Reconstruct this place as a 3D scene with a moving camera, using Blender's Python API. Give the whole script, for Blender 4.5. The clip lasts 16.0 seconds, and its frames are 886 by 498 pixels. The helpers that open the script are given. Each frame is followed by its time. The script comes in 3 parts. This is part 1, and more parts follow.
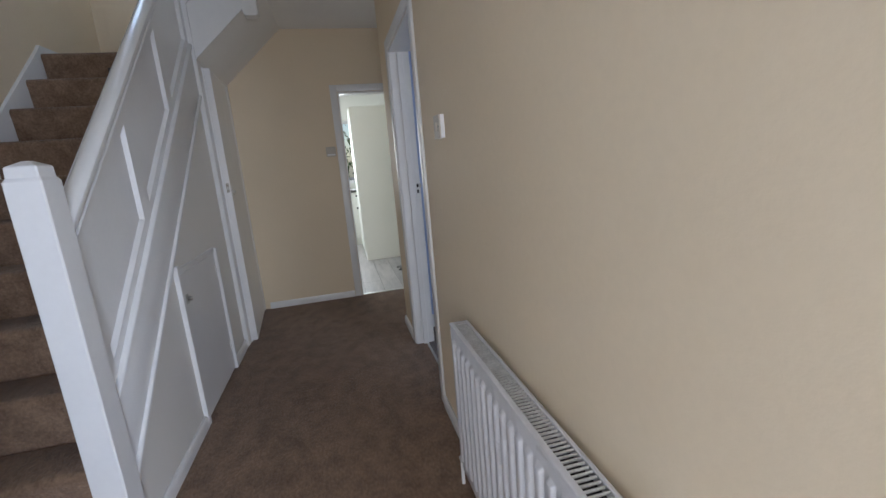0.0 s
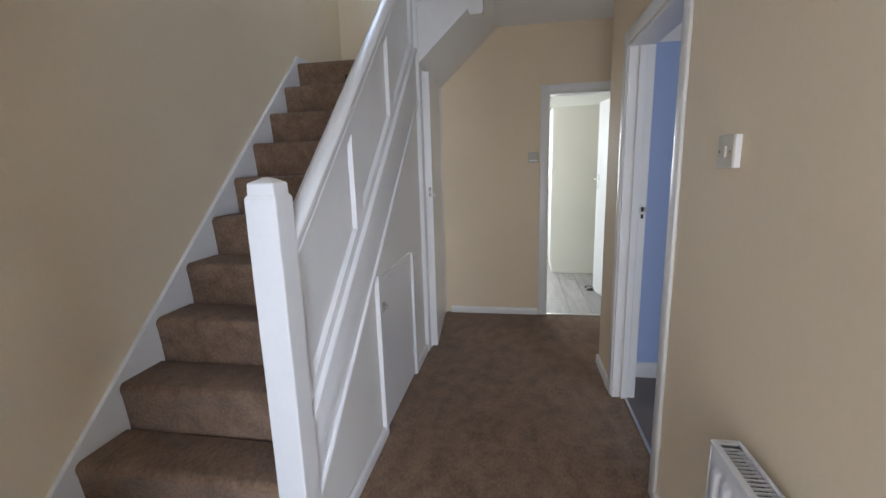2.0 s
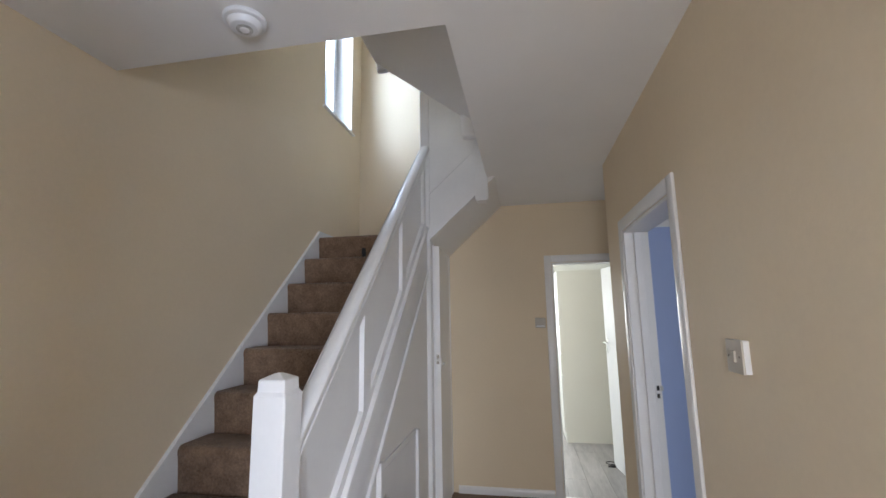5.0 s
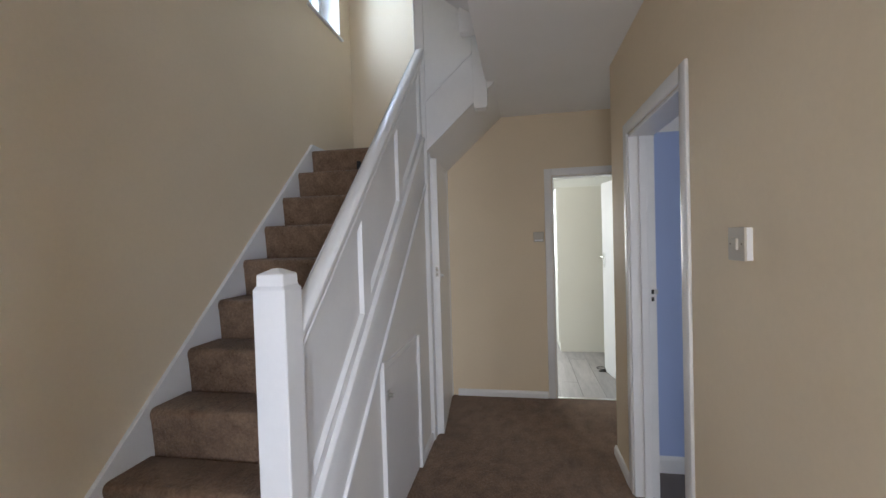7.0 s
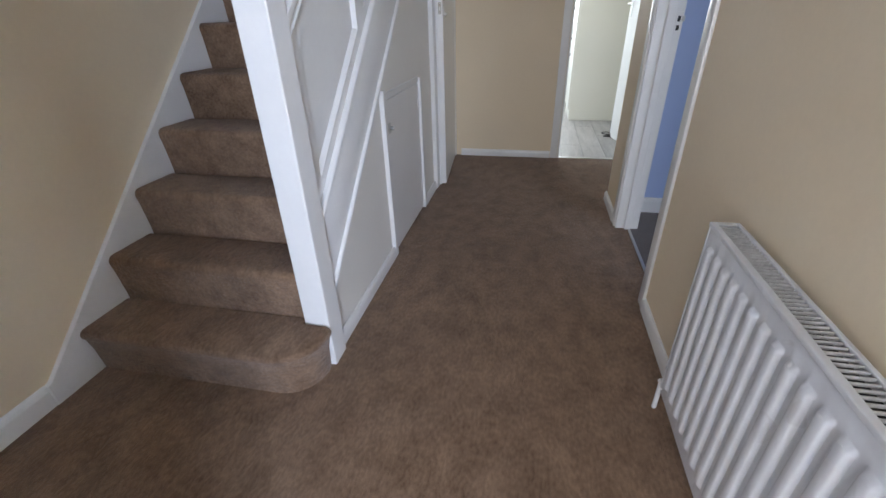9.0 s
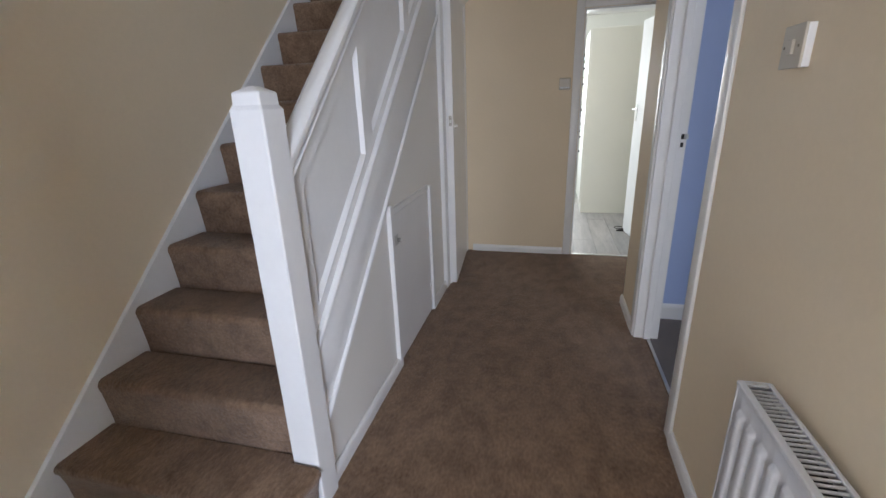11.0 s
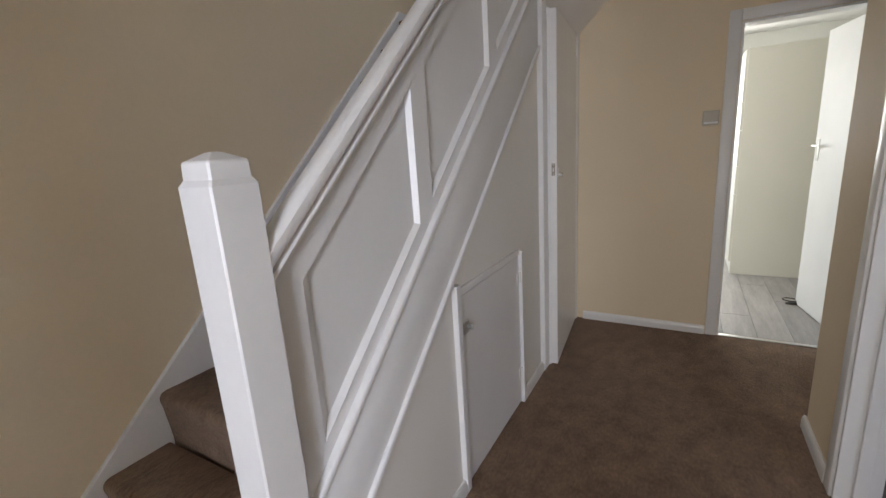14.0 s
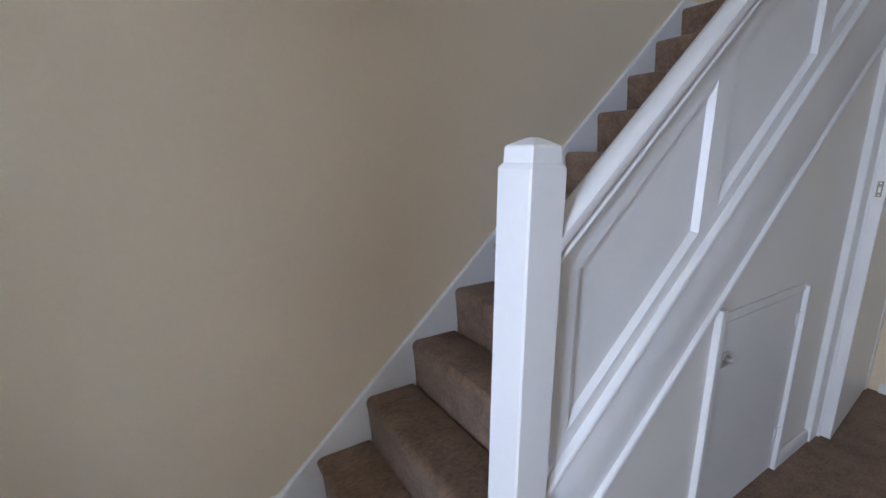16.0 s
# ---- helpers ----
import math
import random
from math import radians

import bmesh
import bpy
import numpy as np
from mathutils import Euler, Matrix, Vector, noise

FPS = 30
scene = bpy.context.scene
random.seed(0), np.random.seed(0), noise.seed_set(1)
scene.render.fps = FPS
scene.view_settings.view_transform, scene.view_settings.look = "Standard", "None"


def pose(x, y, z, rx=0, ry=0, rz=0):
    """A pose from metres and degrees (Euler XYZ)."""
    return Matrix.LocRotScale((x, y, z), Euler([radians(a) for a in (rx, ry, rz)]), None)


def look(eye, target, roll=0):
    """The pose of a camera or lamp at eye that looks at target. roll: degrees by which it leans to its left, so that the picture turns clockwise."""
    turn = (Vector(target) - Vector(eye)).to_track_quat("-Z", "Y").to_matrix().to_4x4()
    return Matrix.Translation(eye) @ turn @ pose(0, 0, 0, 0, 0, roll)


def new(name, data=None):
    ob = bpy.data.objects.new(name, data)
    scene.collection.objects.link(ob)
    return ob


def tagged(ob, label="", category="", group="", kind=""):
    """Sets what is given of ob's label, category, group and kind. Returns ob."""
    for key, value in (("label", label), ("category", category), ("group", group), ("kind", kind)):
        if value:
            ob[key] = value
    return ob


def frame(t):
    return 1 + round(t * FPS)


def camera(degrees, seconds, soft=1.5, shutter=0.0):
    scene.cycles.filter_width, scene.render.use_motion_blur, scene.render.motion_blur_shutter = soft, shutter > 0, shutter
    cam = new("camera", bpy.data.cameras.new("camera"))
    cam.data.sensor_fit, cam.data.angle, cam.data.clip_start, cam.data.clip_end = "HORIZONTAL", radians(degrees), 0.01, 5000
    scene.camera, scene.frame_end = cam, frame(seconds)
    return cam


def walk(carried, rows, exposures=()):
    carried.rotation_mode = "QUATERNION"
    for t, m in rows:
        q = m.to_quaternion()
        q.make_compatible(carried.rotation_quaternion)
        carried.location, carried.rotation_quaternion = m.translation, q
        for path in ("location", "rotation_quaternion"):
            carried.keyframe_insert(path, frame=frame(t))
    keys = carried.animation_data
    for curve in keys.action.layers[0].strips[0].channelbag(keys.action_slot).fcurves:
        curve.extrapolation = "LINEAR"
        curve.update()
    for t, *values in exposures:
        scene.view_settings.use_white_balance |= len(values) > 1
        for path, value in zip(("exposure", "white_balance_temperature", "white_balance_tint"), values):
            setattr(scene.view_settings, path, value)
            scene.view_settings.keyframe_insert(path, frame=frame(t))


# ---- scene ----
cam = camera(92.4, 16.0)
PATH = [
    (0, (0.821, -0.227, 1.275), (1.268, 1.679, 0.864), -4.7),
    (0.5, (0.752, -0.034, 1.355), (1.122, 1.888, 0.944), -3.3),
    (1, (0.733, 0.033, 1.388), (0.858, 1.987, 0.983), -2.2),
    (1.5, (0.752, 0.122, 1.379), (0.49, 2.064, 0.982), -2.8),
    (2, (0.676, 0.144, 1.384), (0.333, 2.077, 0.998), -1.7),
    (2.5, (0.645, 0.13, 1.396), (0.278, 2.059, 1.017), -1.1),
    (3, (0.658, 0.131, 1.399), (0.25, 2.054, 1.03), -1.2),
    (3.5, (0.657, 0.13, 1.398), (0.255, 2.057, 1.042), -1.3),
    (4, (0.662, 0.123, 1.465), (0.273, 2.082, 1.358), -0.9),
    (4.2, (0.668, 0.117, 1.502), (0.284, 2.08, 1.536), -0.8),
    (6.3, (0.665, 0.138, 1.531), (0.326, 2.072, 1.914), -1.3),
    (6.5, (0.663, 0.15, 1.505), (0.314, 2.105, 1.743), -1.4),
    (7, (0.659, 0.164, 1.433), (0.297, 2.13, 1.388), -1.7),
    (7.5, (0.649, 0.168, 1.354), (0.283, 2.109, 1.04), -1.6),
    (8, (0.652, 0.156, 1.284), (0.283, 2.032, 0.697), -1.6),
    (8.5, (0.663, 0.119, 1.185), (0.302, 1.885, 0.317), -2.0),
    (8.7, (0.677, 0.106, 1.168), (0.316, 1.813, 0.191), -1.9),
    (10.8, (0.733, 0.19, 1.287), (0.284, 2.015, 0.601), -1.7),
    (11, (0.719, 0.247, 1.304), (0.252, 2.083, 0.662), -2.0),
    (11.5, (0.646, 0.515, 1.309), (0.167, 2.357, 0.694), -2.0),
    (12, (0.597, 0.751, 1.331), (0.084, 2.601, 0.769), -1.9),
    (12.5, (0.58, 0.857, 1.356), (-0.051, 2.684, 0.843), -0.3),
    (13, (0.614, 0.903, 1.373), (-0.143, 2.69, 0.889), -1.4),
    (13.5, (0.689, 0.904, 1.354), (-0.14, 2.666, 0.895), -1.1),
    (14, (0.708, 0.786, 1.342), (-0.274, 2.469, 0.891), -3.8),
    (14.5, (0.712, 0.673, 1.358), (-0.446, 2.246, 0.928), -3.3),
    (15, (0.684, 0.596, 1.36), (-0.667, 2.009, 0.938), -2.4),
    (15.5, (0.651, 0.556, 1.35), (-0.823, 1.842, 0.932), -0.9),
    (16, (0.598, 0.662, 1.331), (-1.054, 1.705, 0.902), 0.2),
]
EXPOSURES = [(0.0, -0.25, 6450, 11), (0.5, -0.1, 7050, 14), (1.5, 0.15, 6600, 11), (3.5, 0.15, 6750, 12), (4.0, 0.15, 6800, 12), (6.5, 0.05, 6850, 12), (7.0, 0.0, 6850, 12), (7.5, 0.1, 6800, 12), (8.5, 0.25, 6400, 11),
             (11.0, 0.15, 6650, 12), (11.5, 0.2, 6850, 12.5), (12.5, 0.2, 7300, 13), (13.0, 0.0, 7650, 14), (13.5, 0.0, 7400, 13.5), (14.0, 0.05, 7250, 13.5), (14.5, 0.1, 7000, 13.5), (15.0, 0.2, 6400, 12), (15.5, 0.2, 6250, 11.5), (16.0, 0.2, 6050, 11.5)]
walk(cam, [(t, look(eye, target, roll)) for t, eye, target, roll in PATH], EXPOSURES)

# ---------------------------------------------------------------- light
world = bpy.data.worlds.new("sky")
scene.world = world
world.use_nodes = True
wn = world.node_tree
sky = wn.nodes.new("ShaderNodeTexSky")
sky.sky_type, sky.sun_disc = "NISHITA", False
sky.sun_elevation, sky.sun_rotation = radians(42), radians(200)
wn.links.new(sky.outputs[0], wn.nodes["Background"].inputs[0])
wn.nodes["Background"].inputs[1].default_value = 0.12

sun_data = bpy.data.lights.new("sun", "SUN")
sun_data.energy, sun_data.angle, sun_data.color = 1.2, radians(10), (1.0, 0.95, 0.88)
new("sun", sun_data).matrix_world = look((20, 26, 30), (0, 0, 0))


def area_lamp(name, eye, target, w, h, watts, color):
    """Sky light standing in an opening or outside it."""
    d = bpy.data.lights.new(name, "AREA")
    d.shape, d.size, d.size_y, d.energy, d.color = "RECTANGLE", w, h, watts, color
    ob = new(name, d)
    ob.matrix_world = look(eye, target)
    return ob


area_lamp("front_door_daylight", (0.72, -1.50, 1.15), (0.66, 2.0, 1.05), 1.0, 2.2, 37, (0.88, 0.915, 1.0))
# added lamp outdoors, right of the doorway, for daylight slanting in
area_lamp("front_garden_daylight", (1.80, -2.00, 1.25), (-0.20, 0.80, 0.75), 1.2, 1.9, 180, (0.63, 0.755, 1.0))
area_lamp("stair_window_daylight", (-1.20, 3.49, 3.95), (0.5, 3.40, 3.55), 0.60, 1.36, 46, (0.52, 0.69, 1.0))
area_lamp("kitchen_window_daylight", (0.75, 7.30, 1.50), (0.9, 4.0, 1.2), 1.3, 1.0, 38, (0.90, 0.96, 1.0))
area_lamp("kitchen_side_window_daylight", (-0.62, 5.35, 1.45), (1.4, 5.2, 1.0), 1.5, 1.1, 33, (0.74, 0.87, 1.0))
area_lamp("front_room_window_daylight", (3.4, -0.3, 1.5), (2.2, 3.0, 1.2), 0.95, 1.1, 20, (0.78, 0.87, 1.0))


# ---------------------------------------------------------------- materials
def mat(name, color, rough=0.6, metal=0.0, coarse=0.0, coarse_scale=3.0, fine=0.0, fine_scale=120.0,
        bump=0.0, bump_scale=200.0, sheen=0.0, coat=0.0, tint=None, random_shade=0.0, mid=0.0, mid_scale=22.0, spec=0.5, stretch=(1, 1, 1)):
    """A procedural surface: two scales of variation in colour, fine relief."""
    m = bpy.data.materials.new(name)
    m.use_nodes = True
    nt = m.node_tree
    b = nt.nodes["Principled BSDF"]
    b.inputs["Roughness"].default_value = rough
    b.inputs["Metallic"].default_value = metal
    b.inputs["Specular IOR Level"].default_value = spec
    b.inputs["Coat Weight"].default_value = coat
    b.inputs["Coat Roughness"].default_value = 0.12
    b.inputs["Sheen Weight"].default_value = sheen
    b.inputs["Sheen Roughness"].default_value = 0.6
    mp = nt.nodes.new("ShaderNodeMapping")
    mp.inputs["Scale"].default_value = stretch
    geo = nt.nodes.new("ShaderNodeNewGeometry")
    nt.links.new(geo.outputs["Position"], mp.inputs["Vector"])
    rgb = nt.nodes.new("ShaderNodeRGB")
    rgb.outputs[0].default_value = (*color, 1)
    src = rgb.outputs[0]

    def vary(scale, amount, detail, other=None):
        nonlocal src
        n = nt.nodes.new("ShaderNodeTexNoise")
        n.inputs["Scale"].default_value = scale
        n.inputs["Detail"].default_value = detail
        nt.links.new(mp.outputs[0], n.inputs["Vector"])
        r = nt.nodes.new("ShaderNodeMapRange")
        r.inputs["From Min"].default_value, r.inputs["From Max"].default_value = 0.3, 0.7
        r.inputs["To Min"].default_value, r.inputs["To Max"].default_value = 1 - amount, 1 + amount
        nt.links.new(n.outputs[0], r.inputs["Value"])
        mx = nt.nodes.new("ShaderNodeMix")
        mx.data_type, mx.blend_type = "RGBA", "MULTIPLY"
        mx.inputs[0].default_value = 1.0
        nt.links.new(src, mx.inputs[6])
        nt.links.new(r.outputs[0], mx.inputs[7])
        src = mx.outputs[2]
        return n

    if coarse:
        vary(coarse_scale, coarse, 5)
    if mid:
        vary(mid_scale, mid, 4)
    if fine:
        vary(fine_scale, fine, 3)
    if random_shade:
        oi = nt.nodes.new("ShaderNodeObjectInfo")
        r = nt.nodes.new("ShaderNodeMapRange")
        r.inputs["To Min"].default_value, r.inputs["To Max"].default_value = 1 - random_shade, 1 + random_shade
        nt.links.new(oi.outputs["Random"], r.inputs["Value"])
        mx = nt.nodes.new("ShaderNodeMix")
        mx.data_type, mx.blend_type = "RGBA", "MULTIPLY"
        mx.inputs[0].default_value = 1.0
        nt.links.new(src, mx.inputs[6])
        nt.links.new(r.outputs[0], mx.inputs[7])
        src = mx.outputs[2]
    nt.links.new(src, b.inputs["Base Color"])
    if bump:
        n = nt.nodes.new("ShaderNodeTexNoise")
        n.inputs["Scale"].default_value = bump_scale
        n.inputs["Detail"].default_value = 4
        nt.links.new(mp.outputs[0], n.inputs["Vector"])
        bp = nt.nodes.new("ShaderNodeBump")
        bp.inputs["Strength"].default_value = bump
        bp.inputs["Distance"].default_value = 0.004
        nt.links.new(n.outputs[0], bp.inputs["Height"])
        nt.links.new(bp.outputs[0], b.inputs["Normal"])
    return m


def pile_carpet(name, low, high):
    """Cut-pile carpet: brushed patches where the pile lies over, tufts, and a fine sheen."""
    m = bpy.data.materials.new(name)
    m.use_nodes = True
    nt = m.node_tree
    b = nt.nodes["Principled BSDF"]
    b.inputs["Roughness"].default_value = 0.95
    b.inputs["Specular IOR Level"].default_value = 0.05
    b.inputs["Sheen Weight"].default_value = 0.22
    b.inputs["Sheen Roughness"].default_value = 0.5
    geo = nt.nodes.new("ShaderNodeNewGeometry")

    def noise(scale, detail, stretch=(1, 1, 1), distort=0.0, rough=0.5):
        mp = nt.nodes.new("ShaderNodeMapping")
        mp.inputs["Scale"].default_value = stretch
        nt.links.new(geo.outputs["Position"], mp.inputs["Vector"])
        n = nt.nodes.new("ShaderNodeTexNoise")
        n.inputs["Scale"].default_value = scale
        n.inputs["Detail"].default_value = detail
        n.inputs["Distortion"].default_value = distort
        n.inputs["Roughness"].default_value = rough
        nt.links.new(mp.outputs[0], n.inputs["Vector"])
        return n.outputs[0]

    def ranged(src, a, b2, lo, hi):
        r = nt.nodes.new("ShaderNodeMapRange")
        r.inputs["From Min"].default_value, r.inputs["From Max"].default_value = a, b2
        r.inputs["To Min"].default_value, r.inputs["To Max"].default_value = lo, hi
        nt.links.new(src, r.inputs["Value"])
        return r.outputs[0]

    def add(p, q):
        n = nt.nodes.new("ShaderNodeMath")
        n.operation = "ADD"
        nt.links.new(p, n.inputs[0])
        nt.links.new(q, n.inputs[1])
        return n.outputs[0]

    patches = ranged(noise(11.0, 5, (1, 0.7, 1), 0.2, 0.62), 0.36, 0.72, 0.0, 0.44)
    broad = ranged(noise(1.7, 3), 0.35, 0.65, 0.0, 0.16)
    tufts = ranged(noise(95, 3, (1, 0.5, 1)), 0.30, 0.70, 0.0, 0.40)
    specks = ranged(noise(330, 2), 0.35, 0.65, -0.10, 0.14)
    total = add(add(patches, broad), add(tufts, specks))
    mx = nt.nodes.new("ShaderNodeMix")
    mx.data_type = "RGBA"
    mx.clamp_factor = True
    nt.links.new(total, mx.inputs[0])
    mx.inputs[6].default_value = (*low, 1)
    mx.inputs[7].default_value = (*high, 1)
    nt.links.new(mx.outputs[2], b.inputs["Base Color"])
    bp = nt.nodes.new("ShaderNodeBump")
    bp.inputs["Strength"].default_value = 0.9
    bp.inputs["Distance"].default_value = 0.004
    nt.links.new(add(tufts, specks), bp.inputs["Height"])
    nt.links.new(bp.outputs[0], b.inputs["Normal"])
    return m


CREAM = mat("cream_emulsion", (0.785, 0.652, 0.468), 0.62, coarse=0.025, coarse_scale=1.6, fine=0.012, fine_scale=60, bump=0.10, bump_scale=140)
CEIL = mat("ceiling_white_emulsion", (0.85, 0.83, 0.80), 0.85, coarse=0.02, coarse_scale=2, bump=0.12, bump_scale=90)
GLOSS = mat("white_gloss_paint", (0.81, 0.80, 0.78), 0.36, coarse=0.025, coarse_scale=4, fine=0.01, fine_scale=50, bump=0.06, bump_scale=45, coat=0.12)
DOORWHITE = mat("white_eggshell_paint", (0.80, 0.80, 0.79), 0.38, coarse=0.02, coarse_scale=5, bump=0.05, bump_scale=60)
UPVC = mat("white_plastic", (0.82, 0.82, 0.82), 0.3, coarse=0.012, coarse_scale=8)
BEIGE = mat("beige_plastic", (0.55, 0.50, 0.42), 0.4, coarse=0.02, coarse_scale=20)
CARPET = pile_carpet("brown_pile_carpet", (0.102, 0.056, 0.030), (0.335, 0.216, 0.139))
ROOMCARPET = mat("dark_room_carpet", (0.13, 0.10, 0.085), 0.95, coarse=0.15, coarse_scale=8, fine=0.25, fine_scale=300, bump=0.8, bump_scale=400, sheen=0.3, spec=0.1)
SPANDREL = mat("pale_cream_emulsion", (0.83, 0.80, 0.74), 0.45, coarse=0.02, coarse_scale=2, bump=0.08, bump_scale=120)
BLUE = mat("pale_blue_emulsion", (0.40, 0.50, 0.76), 0.7, coarse=0.02, coarse_scale=2, bump=0.08, bump_scale=120)
KITCHENWALL = mat("pale_kitchen_emulsion", (0.80, 0.80, 0.74), 0.6, coarse=0.015, coarse_scale=2, bump=0.05)
UNIT = mat("cream_cabinet_board", (0.80, 0.80, 0.73), 0.45, coarse=0.012, coarse_scale=3)
LAMINATE = mat("grey_oak_laminate", (0.37, 0.35, 0.335), 0.42, coarse=0.16, coarse_scale=3.5, fine=0.08, fine_scale=16, bump=0.05, bump_scale=60, random_shade=0.13, stretch=(6, 0.7, 1))
STEEL = mat("brushed_steel", (0.62, 0.62, 0.60), 0.3, 1.0, coarse=0.05, coarse_scale=60)
BRASS = mat("aged_nickel", (0.28, 0.25, 0.20), 0.5, 1.0, coarse=0.08, coarse_scale=80)
# near-black: painted shade in hollows, and the base under the plank joints
DARK = mat("shade_and_joint_black", (0.02, 0.02, 0.02), 0.7, coarse=0.1, coarse_scale=40)
RUBBER = mat("black_rubber", (0.035, 0.032, 0.03), 0.6, coarse=0.1, coarse_scale=60)
RADIATOR = mat("white_radiator_enamel", (0.64, 0.64, 0.65), 0.5, coarse=0.04, coarse_scale=14, fine=0.02, fine_scale=60, coat=0.06)
nt = RADIATOR.node_tree
pos = nt.nodes.new("ShaderNodeNewGeometry")
scuff = nt.nodes.new("ShaderNodeTexNoise")
scuff.inputs["Scale"].default_value, scuff.inputs["Detail"].default_value, scuff.inputs["Distortion"].default_value = 11, 6, 1.2
nt.links.new(pos.outputs["Position"], scuff.inputs["Vector"])
worn = nt.nodes.new("ShaderNodeMapRange")
worn.inputs["From Min"].default_value, worn.inputs["From Max"].default_value = 0.64, 0.70
worn.inputs["To Max"].default_value = 0.28
nt.links.new(scuff.outputs[0], worn.inputs["Value"])
grime = nt.nodes.new("ShaderNodeMix")
grime.data_type = "RGBA"
grime.inputs[7].default_value = (0.36, 0.34, 0.33, 1)
enamel = nt.nodes["Principled BSDF"].inputs["Base Color"]
nt.links.new(enamel.links[0].from_socket, grime.inputs[6])
nt.links.new(worn.outputs[0], grime.inputs[0])
nt.links.new(grime.outputs[2], enamel)
# mottled grey, darker than the radiator's own enamel
GRILLE = mat("mottled_grey_enamel", (0.50, 0.49, 0.47), 0.5, coarse=0.15, coarse_scale=30, fine=0.1, fine_scale=120)
WORKTOP = mat("dark_worktop", (0.05, 0.05, 0.052), 0.3, coarse=0.15, coarse_scale=60)
CONCRETE = mat("outside_paving", (0.34, 0.33, 0.31), 0.9, coarse=0.15, coarse_scale=2, fine=0.1, fine_scale=80, bump=0.5, bump_scale=60)
LEAF = mat("hedge_leaf", (0.07, 0.13, 0.035), 0.6, coarse=0.3, coarse_scale=6)
SHELL = mat("masonry", (0.5, 0.47, 0.42), 0.9, coarse=0.05, coarse_scale=3)


def glass(name, rough):
    m = bpy.data.materials.new(name)
    m.use_nodes = True
    b = m.node_tree.nodes["Principled BSDF"]
    b.inputs["Base Color"].default_value = (0.92, 0.97, 0.95, 1)
    b.inputs["Roughness"].default_value = rough
    b.inputs["Transmission Weight"].default_value = 1.0
    b.inputs["IOR"].default_value = 1.45
    return m


GLASS = glass("clear_glass", 0.02)
OBSCURE = glass("patterned_obscure_glass", 0.12)
nt = OBSCURE.node_tree
vor = nt.nodes.new("ShaderNodeTexVoronoi")
vor.inputs["Scale"].default_value = 55
bpn = nt.nodes.new("ShaderNodeBump")
bpn.inputs["Strength"].default_value, bpn.inputs["Distance"].default_value = 0.9, 0.004
nt.links.new(vor.outputs[0], bpn.inputs["Height"])
nt.links.new(bpn.outputs[0], nt.nodes["Principled BSDF"].inputs["Normal"])


# ---------------------------------------------------------------- mesh helpers
def finish(name, bm, material, smooth=False):
    bmesh.ops.recalc_face_normals(bm, faces=bm.faces[:])
    me = bpy.data.meshes.new(name)
    bm.to_mesh(me)
    bm.free()
    me.materials.append(material)
    if smooth:
        for p in me.polygons:
            p.use_smooth = True
        me.set_sharp_from_angle(angle=radians(38))
    return me


def part(name, bm, material, parent=None, label="", smooth=False):
    ob = new(name, finish(name, bm, material, smooth))
    if parent is not None:
        ob.parent = parent
    if label:
        ob["label"] = label
    return ob


def thing(name, at, label, category, group=""):
    ob = new(name)
    ob.location = at
    bpy.context.view_layer.update()
    return tagged(ob, label, category, group)


def structure(ob, label, category):
    return tagged(ob, label, category, kind="structure")


def shift(bm, at):
    """World-placed mesh to the local space of a thing that stands at `at`."""
    bmesh.ops.translate(bm, vec=-Vector(at), verts=bm.verts[:])
    return bm


def box(x0, x1, y0, y1, z0, z1, bevel=0.0, seg=2, bm=None):
    out = bm or bmesh.new()
    b = bmesh.new()
    bmesh.ops.create_cube(b, size=1)
    for v in b.verts:
        v.co = Vector(((x0 + x1) / 2 + v.co.x * (x1 - x0), (y0 + y1) / 2 + v.co.y * (y1 - y0), (z0 + z1) / 2 + v.co.z * (z1 - z0)))
    if bevel:
        bmesh.ops.bevel(b, geom=b.edges[:], offset=bevel, segments=seg, profile=0.5, affect="EDGES")
    if bm is None:
        out.free()
        return b
    join(out, b)
    return out


def join(bm, other):
    me = bpy.data.meshes.new("tmp")
    other.to_mesh(me)
    other.free()
    bm.from_mesh(me)
    bpy.data.meshes.remove(me)
    return bm


def prism(points, axis, a, b, bevel=0.0):
    """A closed outline extruded from a to b along an axis; the outline's two numbers are the two other axes in order."""
    def place(p, w):
        return {"x": (w, p[0], p[1]), "y": (p[0], w, p[1]), "z": (p[0], p[1], w)}[axis]
    bm = bmesh.new()
    lo = [bm.verts.new(place(p, a)) for p in points]
    hi = [bm.verts.new(place(p, b)) for p in points]
    n = len(points)
    bm.faces.new(lo)
    bm.faces.new(hi)
    for i in range(n):
        bm.faces.new((lo[i], lo[(i + 1) % n], hi[(i + 1) % n], hi[i]))
    bmesh.ops.recalc_face_normals(bm, faces=bm.faces[:])
    if bevel:
        bmesh.ops.bevel(bm, geom=bm.edges[:], offset=bevel, segments=2, profile=0.5, affect="EDGES")
    return bm


